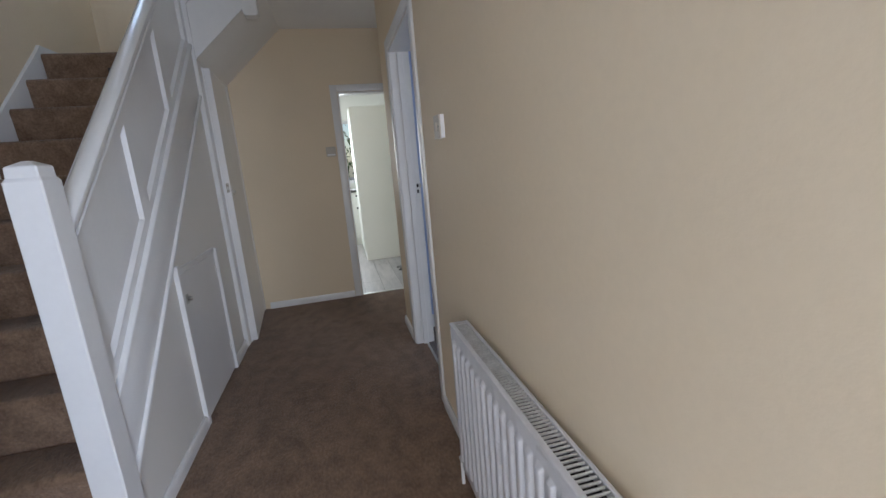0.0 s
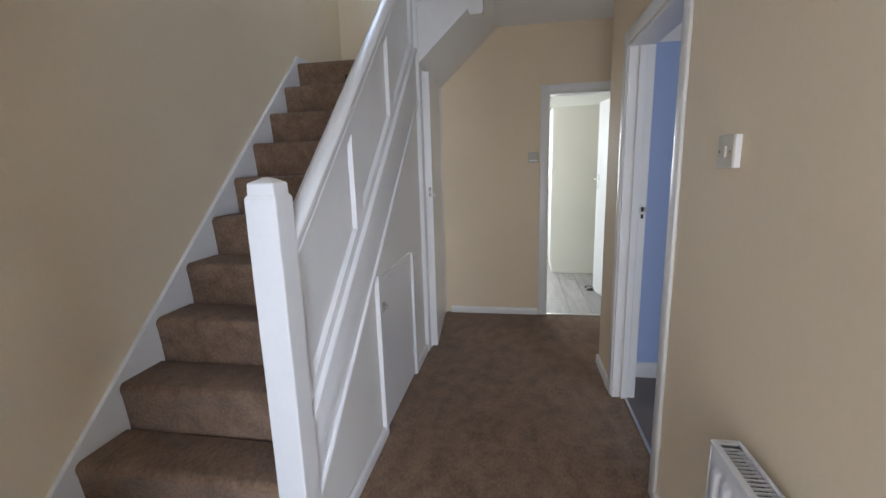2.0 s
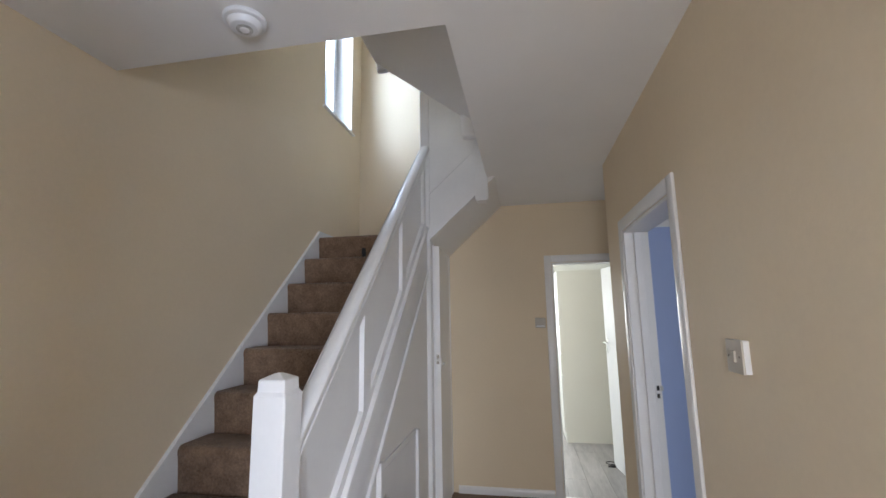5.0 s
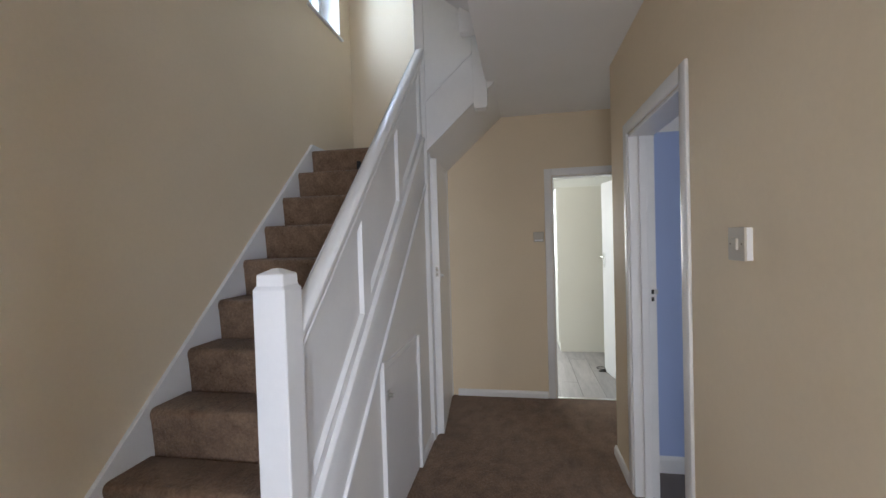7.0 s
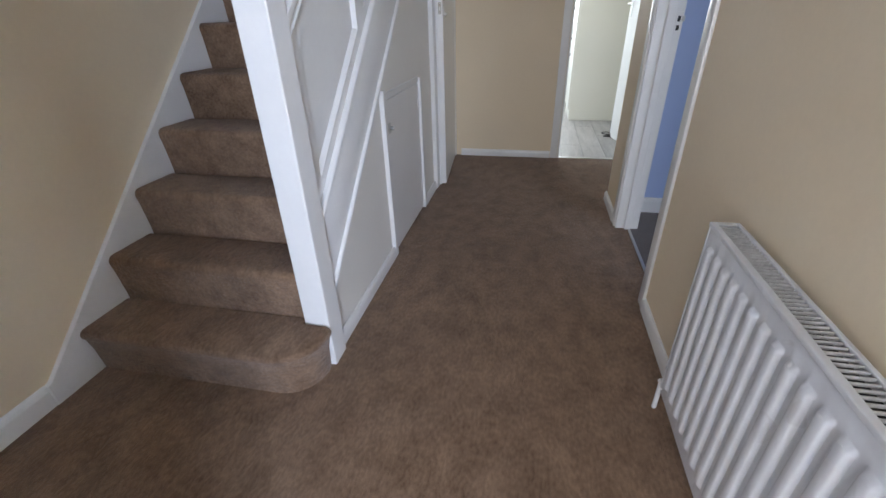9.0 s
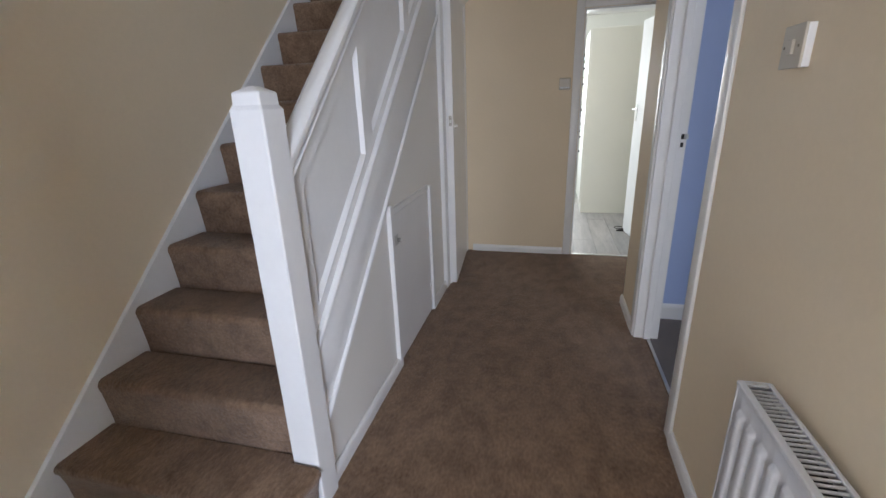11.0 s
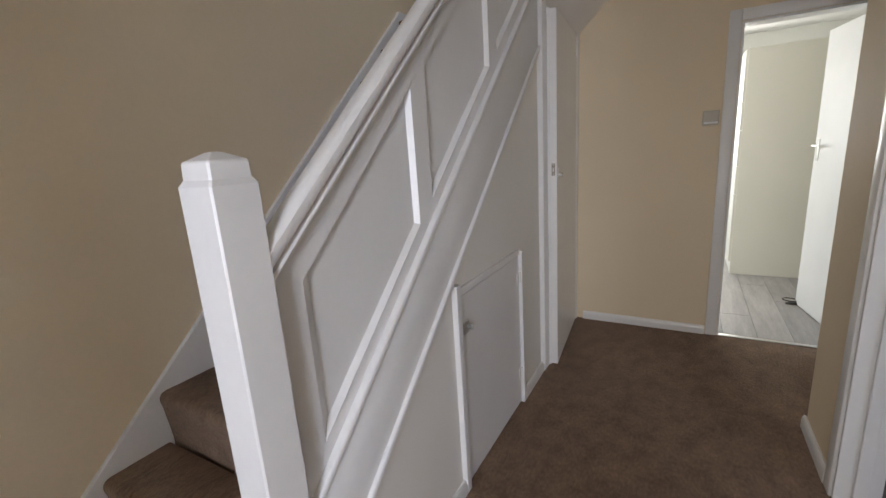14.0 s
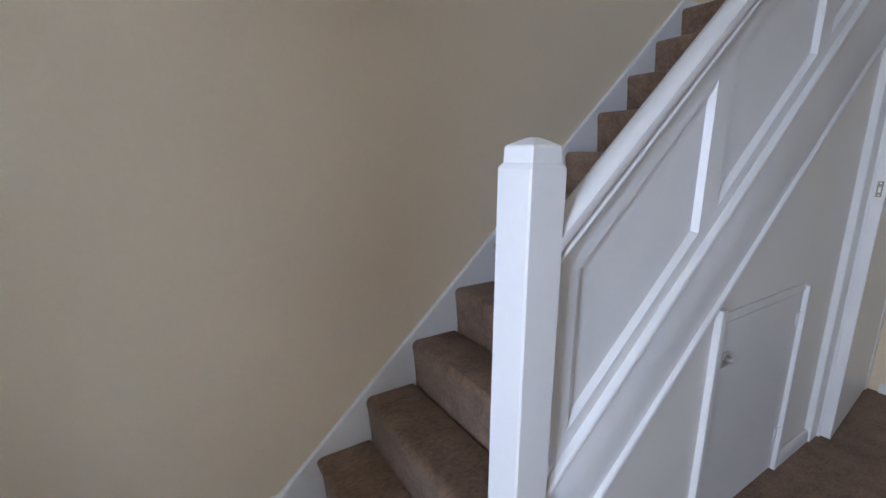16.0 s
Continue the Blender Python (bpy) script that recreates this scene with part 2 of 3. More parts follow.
def slab(axis, w0, w1, u, v, holes=()):
    """A slab between w0 and w1 on an axis, with rectangular openings (u0, u1, v0, v1) right through it."""
    us = sorted({*u, *[h[i] for h in holes for i in (0, 1)]})
    vs = sorted({*v, *[h[i] for h in holes for i in (2, 3)]})
    us = [q for q in us if u[0] <= q <= u[1]]
    vs = [q for q in vs if v[0] <= q <= v[1]]

    def full(i, j):
        if not (0 <= i < len(us) - 1 and 0 <= j < len(vs) - 1):
            return False
        cu, cv = (us[i] + us[i + 1]) / 2, (vs[j] + vs[j + 1]) / 2
        return not any(h[0] < cu < h[1] and h[2] < cv < h[3] for h in holes)

    bm = bmesh.new()
    seen = {}

    def vert(i, j, k):
        key = (i, j, k)
        if key not in seen:
            p, q, w = us[i], vs[j], (w0, w1)[k]
            seen[key] = bm.verts.new({"x": (w, p, q), "y": (p, w, q), "z": (p, q, w)}[axis])
        return seen[key]

    for i in range(len(us) - 1):
        for j in range(len(vs) - 1):
            if not full(i, j):
                continue
            for k in (0, 1):
                bm.faces.new([vert(i, j, k), vert(i + 1, j, k), vert(i + 1, j + 1, k), vert(i, j + 1, k)])
            for (di, dj), (a, b) in (((-1, 0), ((i, j), (i, j + 1))), ((1, 0), ((i + 1, j), (i + 1, j + 1))),
                                     ((0, -1), ((i, j), (i + 1, j))), ((0, 1), ((i, j + 1), (i + 1, j + 1)))):
                if not full(i + di, j + dj):
                    bm.faces.new([vert(*a, 0), vert(*b, 0), vert(*b, 1), vert(*a, 1)])
    return bm


def cyl(center, axis, r, length, seg=20, r2=None, bevel=0.0):
    bm = bmesh.new()
    bmesh.ops.create_cone(bm, cap_ends=True, segments=seg, radius1=r, radius2=r if r2 is None else r2, depth=length)
    if bevel:
        caps = [e for f in bm.faces if len(f.verts) > 4 for e in f.edges]
        bmesh.ops.bevel(bm, geom=caps, offset=bevel, segments=3, profile=0.5, affect="EDGES")
    turn = {"z": Matrix(), "x": Matrix.Rotation(radians(90), 4, "Y"), "y": Matrix.Rotation(radians(-90), 4, "X")}[axis]
    bmesh.ops.transform(bm, matrix=Matrix.Translation(center) @ turn, verts=bm.verts[:])
    return bm


# ---------------------------------------------------------------- plan
LEFT, RIGHT, END, FRONT = -0.88, 1.24, 4.0, -0.66
CEILING, UPPER = 2.5, 4.95
RISE, GOING, NOSE = 0.193, 0.2111, 1.010
SLOPE = 0.905
WELL_X, WELL_Y = 0.449, 1.42
KD = (0.935, 1.655, 1.955)     # kitchen doorway: left, right, head
RD = (1.835, 2.605, 1.965)     # front room doorway: near, far, head
FD = (0.24, 1.19, 2.05)         # front doorway

# ---------------------------------------------------------------- structure
structure(part("floor", slab("z", -0.06, 0.0, (LEFT, 2.0), (FRONT - 0.12, END + 0.044), [(RIGHT + 0.081, 2.1, FRONT - 0.3, 2.87)]), CARPET), "brown short-pile fitted carpet on the hall floor", "floor")
structure(part("wall_left", slab("x", LEFT - 0.26, LEFT, (FRONT, 4.2), (0, UPPER), [(3.20, 3.775, 3.245, 4.62)]), CREAM),
          "cream painted plaster wall beside the stairs", "wall")
structure(part("wall_right", slab("x", RIGHT, RIGHT + 0.12, (FRONT, 3.04), (0, CEILING), [(RD[0], RD[1], -1, RD[2])]), CREAM),
          "cream painted plaster wall with a doorway", "wall")
structure(part("wall_recess", slab("x", 1.95, 2.05, (3.03, END), (0, CEILING)), CREAM), "cream plaster wall of the hall recess", "wall")
structure(part("wall_end", slab("y", END, END + 0.11, (LEFT, 2.0), (0, UPPER), [(KD[0], KD[1], -1, KD[2])]), CREAM),
          "cream painted plaster wall with the kitchen doorway", "wall")
structure(part("wall_front", slab("y", FRONT - 0.12, FRONT, (LEFT - 0.26, RIGHT + 0.12), (0, CEILING), [(FD[0], FD[1], -1, FD[2])]), CREAM),
          "cream painted wall with the front doorway", "wall")
structure(part("ceiling", slab("z", CEILING, CEILING + 0.2, (LEFT, 1.955), (FRONT - 0.12, END), [(LEFT - 1, WELL_X, WELL_Y, END + 1)]), CEIL),
          "white painted ceiling around the stairwell", "ceiling")
structure(part("ceiling_upper", slab("z", UPPER, UPPER + 0.1, (LEFT, 1.95), (1.2, END)), CEIL), "white ceiling over the stairwell", "ceiling")
structure(part("wall_upper_near", slab("y", 1.2, WELL_Y, (LEFT, 1.95), (CEILING + 0.2, UPPER)), CREAM), "cream wall above the hall ceiling", "wall")
structure(part("wall_upper_right", slab("x", 1.95, 2.05, (1.2, END), (CEILING + 0.2, UPPER)), CREAM), "cream wall of the upper landing", "wall")

# sloped underside above the stairwell
SOF_Y = 2.60
structure(part("ceiling_sloped", prism([(WELL_X, 2.66), (-0.215, 3.165), (-0.215, 3.30), (WELL_X, 2.80)], "y", WELL_Y, SOF_Y), CEIL),
          "sloped painted underside above the stairwell", "ceiling")
# sloped underside of the upper flight
structure(part("ceiling_flight", prism([(-0.02, 2.02), (0.508, 2.498), (0.44, 2.56), (-0.02, 2.10)], "y", 3.10, END), CEIL),
          "sloped white underside of the upper stair flight", "ceiling")

# skirting boards
def skirting(name, p, q, out, h=0.060, t=0.016):
    """A skirting board from p to q along a wall, standing out to the side `out`."""
    a, b = Vector((*p, 0)), Vector((*q, 0))
    o = Vector((*out, 0))
    prof = [(0, 0.0), (t, 0.0), (t, h - 0.022), (t * 0.75, h - 0.008), (t * 0.35, h), (0, h)]
    bm = bmesh.new()
    ra = [bm.verts.new(a + o * u + Vector((0, 0, z))) for u, z in prof]
    rb = [bm.verts.new(b + o * u + Vector((0, 0, z))) for u, z in prof]
    bm.faces.new(ra)
    bm.faces.new(rb)
    for i in range(len(prof)):
        j = (i + 1) % len(prof)
        bm.faces.new((ra[i], ra[j], rb[j], rb[i]))
    return structure(part(name, bm, GLOSS), "white gloss painted skirting board", "skirting")


skirting("baseboard", (0.06, END), (0.865, END), (0, -1))
skirting("baseboard", (1.728, END), (1.95, END), (0, -1))
skirting("baseboard", (RIGHT, FRONT), (RIGHT, 1.762), (-1, 0))
skirting("baseboard", (RIGHT, 2.676), (RIGHT, 3.058), (-1, 0))
skirting("baseboard", (RIGHT, 3.04), (1.95, 3.04), (0, 1))
skirting("baseboard", (LEFT, FRONT), (LEFT, 0.852), (1, 0), 0.088)
skirting("baseboard", (LEFT, FRONT), (FD[0] - 0.07, FRONT), (0, 1))
skirting("baseboard", (0.0, 2.775), (0.0, 3.095), (1, 0))
skirting("baseboard", (0.0, 1.305), (0.0, 2.045), (1, 0))


# ---------------------------------------------------------------- door linings and architraves
def casing_y(name, x0, x1, head, y, side, label):
    """Lining and architrave round an opening in a wall across y; the face is at y, looking to `side`."""
    root = structure(new(name), label, "door frame")
    w = 0.066
    f = y + side * 0.014
    for nm, bb in (("architrave", (x0 - w, x0 - 0.004, 0, head + w)), ("architrave", (x1 + 0.004, x1 + w, 0, head + w)),
                   ("architrave", (x0 - 0.004, x1 + 0.004, head + 0.004, head + w))):
        bm = box(bb[0], bb[1], min(y, f), max(y, f), bb[2], bb[3], 0.005)
        part(nm, bm, GLOSS, root, smooth=True)
    return root


kdf = casing_y("door_frame_1", KD[0], KD[1], KD[2], END, -1, "white gloss painted kitchen door frame")
for bb in ((KD[0] - 0.001, KD[0] + 0.012, 0, KD[2]), (KD[1] - 0.012, KD[1] + 0.001, 0, KD[2])):
    part("jamb", box(bb[0], bb[1], END - 0.006, END + 0.116, bb[2], bb[3], 0.002), GLOSS, kdf)
part("head", box(KD[0] + 0.013, KD[1] - 0.013, END - 0.006, END + 0.116, KD[2] - 0.013, KD[2] + 0.001, 0.002), GLOSS, kdf)
part("threshold_strip", box(KD[0] + 0.013, KD[1] - 0.013, END - 0.005, END + 0.03, 0.0, 0.006, 0.002), STEEL, kdf, "metal carpet threshold strip")

rdf = structure(new("door_frame_2"), "white gloss painted front room door frame", "door frame")
for y0, y1, z0, z1 in ((RD[0] - 0.07, RD[0] - 0.004, 0, RD[2] + 0.066), (RD[1] + 0.004, RD[1] + 0.068, 0, RD[2] + 0.066),
                       (RD[0] - 0.004, RD[1] + 0.004, RD[2] + 0.004, RD[2] + 0.066)):
    part("architrave", box(RIGHT - 0.014, RIGHT, y0, y1, z0, z1, 0.005), GLOSS, rdf, smooth=True)
for y0, y1 in ((RD[0] - 0.001, RD[0] + 0.013), (RD[1] - 0.013, RD[1] + 0.001)):
    part("jamb", box(RIGHT - 0.004, RIGHT + 0.124, y0, y1, 0, RD[2], 0.002), GLOSS, rdf)
part("head", box(RIGHT - 0.004, RIGHT + 0.124, RD[0] + 0.014, RD[1] - 0.014, RD[2] - 0.014, RD[2] + 0.001, 0.002), GLOSS, rdf)
part("door_stop", box(RIGHT + 0.045, RIGHT + 0.082, RD[1] - 0.028, RD[1] - 0.0135, 0, RD[2] - 0.015, 0.003), GLOSS, rdf)
part("threshold_strip", box(RIGHT + 0.064, RIGHT + 0.080, RD[0] + 0.014, RD[1] - 0.014, 0.0, 0.006, 0.002), STEEL, rdf, "dull metal carpet threshold strip")
keep = part("strike_plate", box(RIGHT + 0.094, RIGHT + 0.116, RD[1] - 0.0165, RD[1] - 0.013, 1.055, 1.150, 0.001), GLOSS, rdf, "painted strike plate with two dark slots")
# slots are near-black blocks on the plate, the holes' shade as colour
for z0, z1 in ((1.108, 1.132), (1.070, 1.092)):
    part("slot", box(RIGHT + 0.097, RIGHT + 0.110, RD[1] - 0.0178, RD[1] - 0.0164, z0, z1), DARK, keep)
part("lip", box(RIGHT + 0.114, RIGHT + 0.128, RD[1] - 0.024, RD[1] - 0.0168, 1.108, 1.132, 0.002), STEEL, keep)

# ---------------------------------------------------------------- staircase
stairs = thing("staircase", (LEFT, NOSE, 0), "brown carpeted stairs with white painted panelled side", "staircase")
ORG = (LEFT, NOSE, 0)


def step_profile(n, back=0.005):
    y, z = NOSE + (n - 1) * GOING, RISE * n
    r = 0.026
    pts = [(y + 0.016, z - RISE - 0.03), (y + 0.016, z - RISE + 0.012), (y + 0.013, z - RISE + 0.050), (y + 0.005, z - 2.1 * r), (y + 0.001, z - 1.4 * r)]
    for k in range(7):
        a = radians(182 - k * 15)
        pts.append((y + r + r * math.cos(a), z - r + r * math.sin(a)))
    pts += [(y + GOING + back - 0.008, z), (y + GOING + back - 0.002, z - 0.003), (y + GOING + back, z - 0.010), (y + GOING + back, z - RISE - 0.03)]
    return pts


for n in range(2, 12):
    prof = step_profile(n, 0.005 if n < 11 else 0.69)
    part("step", shift(prism(prof, "x", LEFT + 0.02, -0.046), ORG), CARPET, stairs, smooth=True)

# bottom step with a rounded end wrapped round the newel post
def bullnose_outline(grow):
    pts = [(LEFT + 0.02, 1.230), (LEFT + 0.02, NOSE + 0.03 - grow), (-0.12, NOSE + 0.03 - grow)]
    c, r = Vector((-0.12, 1.175)), 0.135 + grow
    for k in range(1, 10):
        a = radians(-90 + k * 10)
        pts.append((c.x + r * math.cos(a), c.y + r * math.sin(a)))
    pts += [(0.012 + grow, 1.196), (-0.07, 1.199), (-0.07, 1.230)]
    return pts


def bullnose():
    bm = bmesh.new()
    rings = []
    for z, g in ((0.0, 0.0), (0.10, 0.007), (RISE - 0.045, 0.017), (RISE - 0.030, 0.026), (RISE - 0.017, 0.028), (RISE - 0.006, 0.022), (RISE, 0.008)):
        rings.append([bm.verts.new((x, y, z)) for x, y in bullnose_outline(g)])
    for a, b in zip(rings, rings[1:]):
        for i in range(len(a)):
            j = (i + 1) % len(a)
            bm.faces.new((a[i], a[j], b[j], b[i]))
    bm.faces.new(rings[-1])
    return bm


part("bottom_step", shift(bullnose(), ORG), CARPET, stairs, "carpeted bullnose bottom step", True)

# upper flight above the turn
for k, (x0, z) in enumerate(((-0.20, 12 * RISE), (0.02, 13 * RISE))):
    part("upper_step", shift(box(x0, x0 + 0.26, 3.19, END, z - 0.05, z, 0.012), ORG), CARPET, stairs)


def line(y, y0, z0):
    return z0 + SLOPE * (y - y0)


# wall string
def wall_string_top(y):
    return RISE + (y - NOSE) * (RISE / GOING) + 0.027


pts = [(0.852, 0.0), (0.852, 0.086), (0.868, max(0.088, wall_string_top(0.868))), (3.105, wall_string_top(3.105)), (3.14, RISE * 11 + 0.05), (END, RISE * 11 + 0.05), (END, RISE * 10), (3.2, RISE * 10), (1.1, 0.0)]
part("wall_string", shift(prism(pts, "x", LEFT, LEFT + 0.022, 0.003), ORG), GLOSS, stairs)

# closed outer string, capping and spandrel
Y0, Y1 = 1.30, 3.095
UP = lambda y: 0.573 + 0.895 * (y - 1.345)
LO = lambda y: 0.430 + 0.872 * (y - 1.50)
RAILU = lambda y: 1.160 + 0.887 * (y - 1.32)


def sloped(name, lo, hi, x0, x1, material=GLOSS, y0=Y0, y1=Y1, bevel=0.004, label=""):
    return part(name, shift(prism([(y0, lo(y0)), (y1, lo(y1)), (y1, hi(y1)), (y0, hi(y0))], "x", x0, x1, bevel), ORG), material, stairs, label, True)


sloped("outer_string", lambda y: LO(y) + 0.004, lambda y: UP(y) - 0.004, -0.040, 0.004)
sloped("string_moulding", lambda y: UP(y) - 0.012, lambda y: UP(y) + 0.016, -0.030, 0.016, bevel=0.006)
sloped("string_moulding", lambda y: LO(y) - 0.014, lambda y: LO(y) + 0.014, -0.030, 0.018, bevel=0.006)
part("spandrel_wall", shift(prism([(Y0, 0.0), (2.05, 0.0), (2.05, LO(2.05)), (Y0, LO(Y0))], "x", -0.035, -0.004), ORG), SPANDREL, stairs, "cream painted boarding under the stairs")
part("spandrel_wall", shift(prism([(2.05, 0.84), (2.765, 0.84), (2.765, LO(2.765)), (2.05, LO(2.05))], "x", -0.035, -0.004), ORG), SPANDREL, stairs, "cream painted boarding under the stairs")
part("spandrel_wall", shift(prism([(2.765, 0.0), (Y1, 0.0), (Y1, LO(Y1)), (2.765, LO(2.765))], "x", -0.035, -0.004), ORG), SPANDREL, stairs, "cream painted boarding under the stairs")

# panelled balustrade: framing with three sunk panels
PANELS = [(1.396, 1.882, 0.684, 1.085), (1.966, 2.474, 1.196, 1.605), (2.555, 3.035, 1.728, 2.130)]


def panelling():
    """One face per strip of framing round the sunk panels, with bevelled returns."""
    bm = bmesh.new()
    ys = [Y0] + [v for p in PANELS for v in p[:2]] + [Y1]
    X, D, M = -0.006, -0.024, 0.0095

    def quad(pts, x=None):
        bm.faces.new([bm.verts.new(q if len(q) == 3 else (x, *q)) for q in pts])

    top = lambda y: RAILU(y) + 0.02
    bot = lambda y: UP(y) - 0.01
    for i in range(0, len(ys) - 1, 2):
        a, b = ys[i], ys[i + 1]
        quad([(a, bot(a)), (b, bot(b)), (b, top(b)), (a, top(a))], X)
    for y0, y1, zb, zt in PANELS:
        b0, b1 = zb, zb + SLOPE * (y1 - y0)
        t0, t1 = zt, zt + SLOPE * (y1 - y0)
        quad([(y0, bot(y0)), (y1, bot(y1)), (y1, b1), (y0, b0)], X)
        quad([(y0, t0), (y1, t1), (y1, top(y1)), (y0, top(y0))], X)
        outer = [(y0, b0), (y1, b1), (y1, t1), (y0, t0)]
        g = M * math.sqrt(1 + SLOPE ** 2)
        s = SLOPE * M
        E, e = 0.032, 0.032 * SLOPE
        inner = [(y0 + E, b0 + e + g), (y1 - M, b1 - s + g), (y1 - M, t1 - s - g), (y0 + E, t0 + e - g)]
        for k in range(4):
            j = (k + 1) % 4
            quad([(X, *outer[k]), (X, *outer[j]), (D, *inner[j]), (D, *inner[k])])
        quad(inner, D)
    bmesh.ops.remove_doubles(bm, verts=bm.verts[:], dist=0.0002)
    back = [(Y0, bot(Y0)), (Y1, bot(Y1)), (Y1, top(Y1)), (Y0, top(Y0))]
    bm.faces.new([bm.verts.new((-0.045, *p)) for p in reversed(back)])
    return bm


part("balustrade_panelling", shift(panelling(), ORG), GLOSS, stairs)

# handrail, moulded section swept up the slope
def handrail():
    sec = [(-0.045, -0.012), (-0.045, 0.010), (-0.038, 0.026), (-0.022, 0.036), (0.000, 0.040), (0.016, 0.037), (0.025, 0.027), (0.027, 0.006),
           (0.024, -0.004), (0.011, -0.007), (0.009, -0.020), (0.017, -0.023), (0.020, -0.030), (0.018, -0.037), (0.008, -0.041), (-0.03, -0.041)]
    bm = bmesh.new()
    ya, yb = 1.298, 3.10
    ra = [bm.verts.new((x, ya, RAILU(ya) + z)) for x, z in sec]
    rb = [bm.verts.new((x, yb, RAILU(yb) + z)) for x, z in sec]
    bm.faces.new(ra)
    bm.faces.new(rb)
    for i in range(len(sec)):
        j = (i + 1) % len(sec)
        bm.faces.new((ra[i], ra[j], rb[j], rb[i]))
    return bm


part("handrail", shift(handrail(), ORG), GLOSS, stairs, "moulded white handrail", True)

# newel posts
def newel(cx, cy, z0, z1, half=0.048):
    bm = bmesh.new()
    rings = []
    for z, h in ((z0, half), (z1 - 0.005, half), (z1, half - 0.003), (z1 + 0.006, half - 0.007), (z1 + 0.034, half - 0.008), (z1 + 0.038, half - 0.010), (z1 + 0.052, 0.010), (z1 + 0.053, 0.004)):
        c = 0.0035 if h > 0.02 else 0.001
        ring = [(h, -h + c), (h, h - c), (h - c, h), (-h + c, h), (-h, h - c), (-h, -h + c), (-h + c, -h), (h - c, -h)]
        rings.append([bm.verts.new((cx + x, cy + y, z)) for x, y in ring])
    for a, b in zip(rings, rings[1:]):
        for i in range(8):
            bm.faces.new((a[i], a[(i + 1) % 8], b[(i + 1) % 8], b[i]))
    bm.faces.new(rings[0])
    bm.faces.new(rings[-1])
    return bm


part("newel_post", shift(newel(-0.020, 1.256, 0.0, 1.313), ORG), GLOSS, stairs, "square white newel post with stepped cap")
part("upper_newel_post", shift(box(-0.045, 0.024, 3.097, 3.186, 0.0, 3.45, 0.004), ORG), GLOSS, stairs, "tall white newel post at the turn")
# string, boarding and dropped newel of the upper flight
part("upper_string", shift(prism([(0.026, 2.060), (0.364, 2.366), (0.364, 3.50), (0.026, 3.20)], "y", 3.092, 3.12, 0.003), ORG), GLOSS, stairs)
part("upper_string_moulding", shift(prism([(0.026, 2.392), (0.364, 2.700), (0.364, 2.722), (0.026, 2.414)], "y", 3.078, 3.092, 0.004), ORG), GLOSS, stairs)
drop = [(0.364, 2.335), (0.376, 2.32), (0.446, 2.32), (0.458, 2.335), (0.458, 3.6), (0.364, 3.6)]
part("dropped_newel", shift(prism(drop, "y", 3.075, 3.165, 0.004), ORG), GLOSS, stairs, "white newel post hanging below the upper string")

part("hanging_newel", shift(box(0.345, 0.432, 2.555, 2.625, 2.590, 2.80, 0.014), ORG), GLOSS, stairs)
part("hanging_newel", shift(box(-0.212, -0.135, 2.575, 2.62, 3.10, 3.30, 0.014), ORG), GLOSS, stairs)

# ---------------------------------------------------------------- cupboards under the stairs
cup = thing("stair_cupboard", (0, 2.40, 0), "low glossy white cupboard under the stairs", "cupboard")
CO = (0, 2.40, 0)
part("frame_strip", shift(box(-0.03, 0.018, 2.045, 2.080, 0.0, 0.868, 0.004), CO), GLOSS, cup)
part("frame_strip", shift(box(-0.03, 0.018, 2.732, 2.765, 0.0, 0.836, 0.004), CO), GLOSS, cup)
part("frame_head", shift(box(-0.03, 0.006, 2.080, 2.732, 0.815, 0.846, 0.004), CO), GLOSS, cup)
cdoor = part("door", shift(box(-0.025, 0.002, 2.083, 2.729, 0.012, 0.812, 0.003), CO), GLOSS, cup)
for z in (0.18, 0.70):
    part("hinge", shift(join(cyl((0.008, 2.727, z), "z", 0.005, 0.055, 12), box(0.002, 0.0045, 2.700, 2.727, z - 0.027, z + 0.027)), CO), GLOSS, cdoor, "painted butt hinge", True)
lock = part("lock", shift(box(0.0022, 0.008, 2.105, 2.150, 0.655, 0.705, 0.002), CO), STEEL, cdoor, "small chrome turn lock")
part("knob", shift(join(cyl((0.017, 2.138, 0.680), "x", 0.010, 0.018, 16, bevel=0.003), box(0.008, 0.030, 2.134, 2.142, 0.670, 0.690, 0.002)), CO), STEEL, cdoor, "chrome turn knob", True)

tall = thing("tall_cupboard", (0, 3.57, 0), "tall white under-stair cupboard with its door ajar", "cupboard")
TO = (0, 3.57, 0)
part("frame_strip", shift(box(-0.03, 0.015, 3.955, 3.998, 0.0, 2.06, 0.004), TO), GLOSS, tall)
part("frame_head", shift(box(-0.03, 0.012, 3.188, 3.955, 2.030, 2.075, 0.004), TO), GLOSS, tall)
part("corner_fillet", shift(prism([(3.945, 1.93), (3.954, 1.93), (3.954, 2.029), (3.66, 2.029)], "x", -0.03, 0.006), TO), GLOSS, tall)
part("rebate", shift(box(-0.06, 0.034, 3.1865, 3.2, 0.0, 2.03, 0.002), TO), GLOSS, tall)
# shade inside the cupboard, put in as a near-black sheet
part("back_panel", shift(box(-0.50, -0.48, 3.10, 3.99, 0.0, 2.02), TO), DARK, tall, "near-black sheet standing in for the shade inside the cupboard")


def tall_door(bm):
    """Swing a leaf built shut out by a few degrees about its far edge."""
    m = Matrix.Translation((0.012, 3.955, 0)) @ Matrix.Rotation(radians(4.7), 4, "Z") @ Matrix.Translation((-0.012, -3.955, 0))
    bmesh.ops.transform(bm, matrix=m, verts=bm.verts[:])
    return shift(bm, TO)


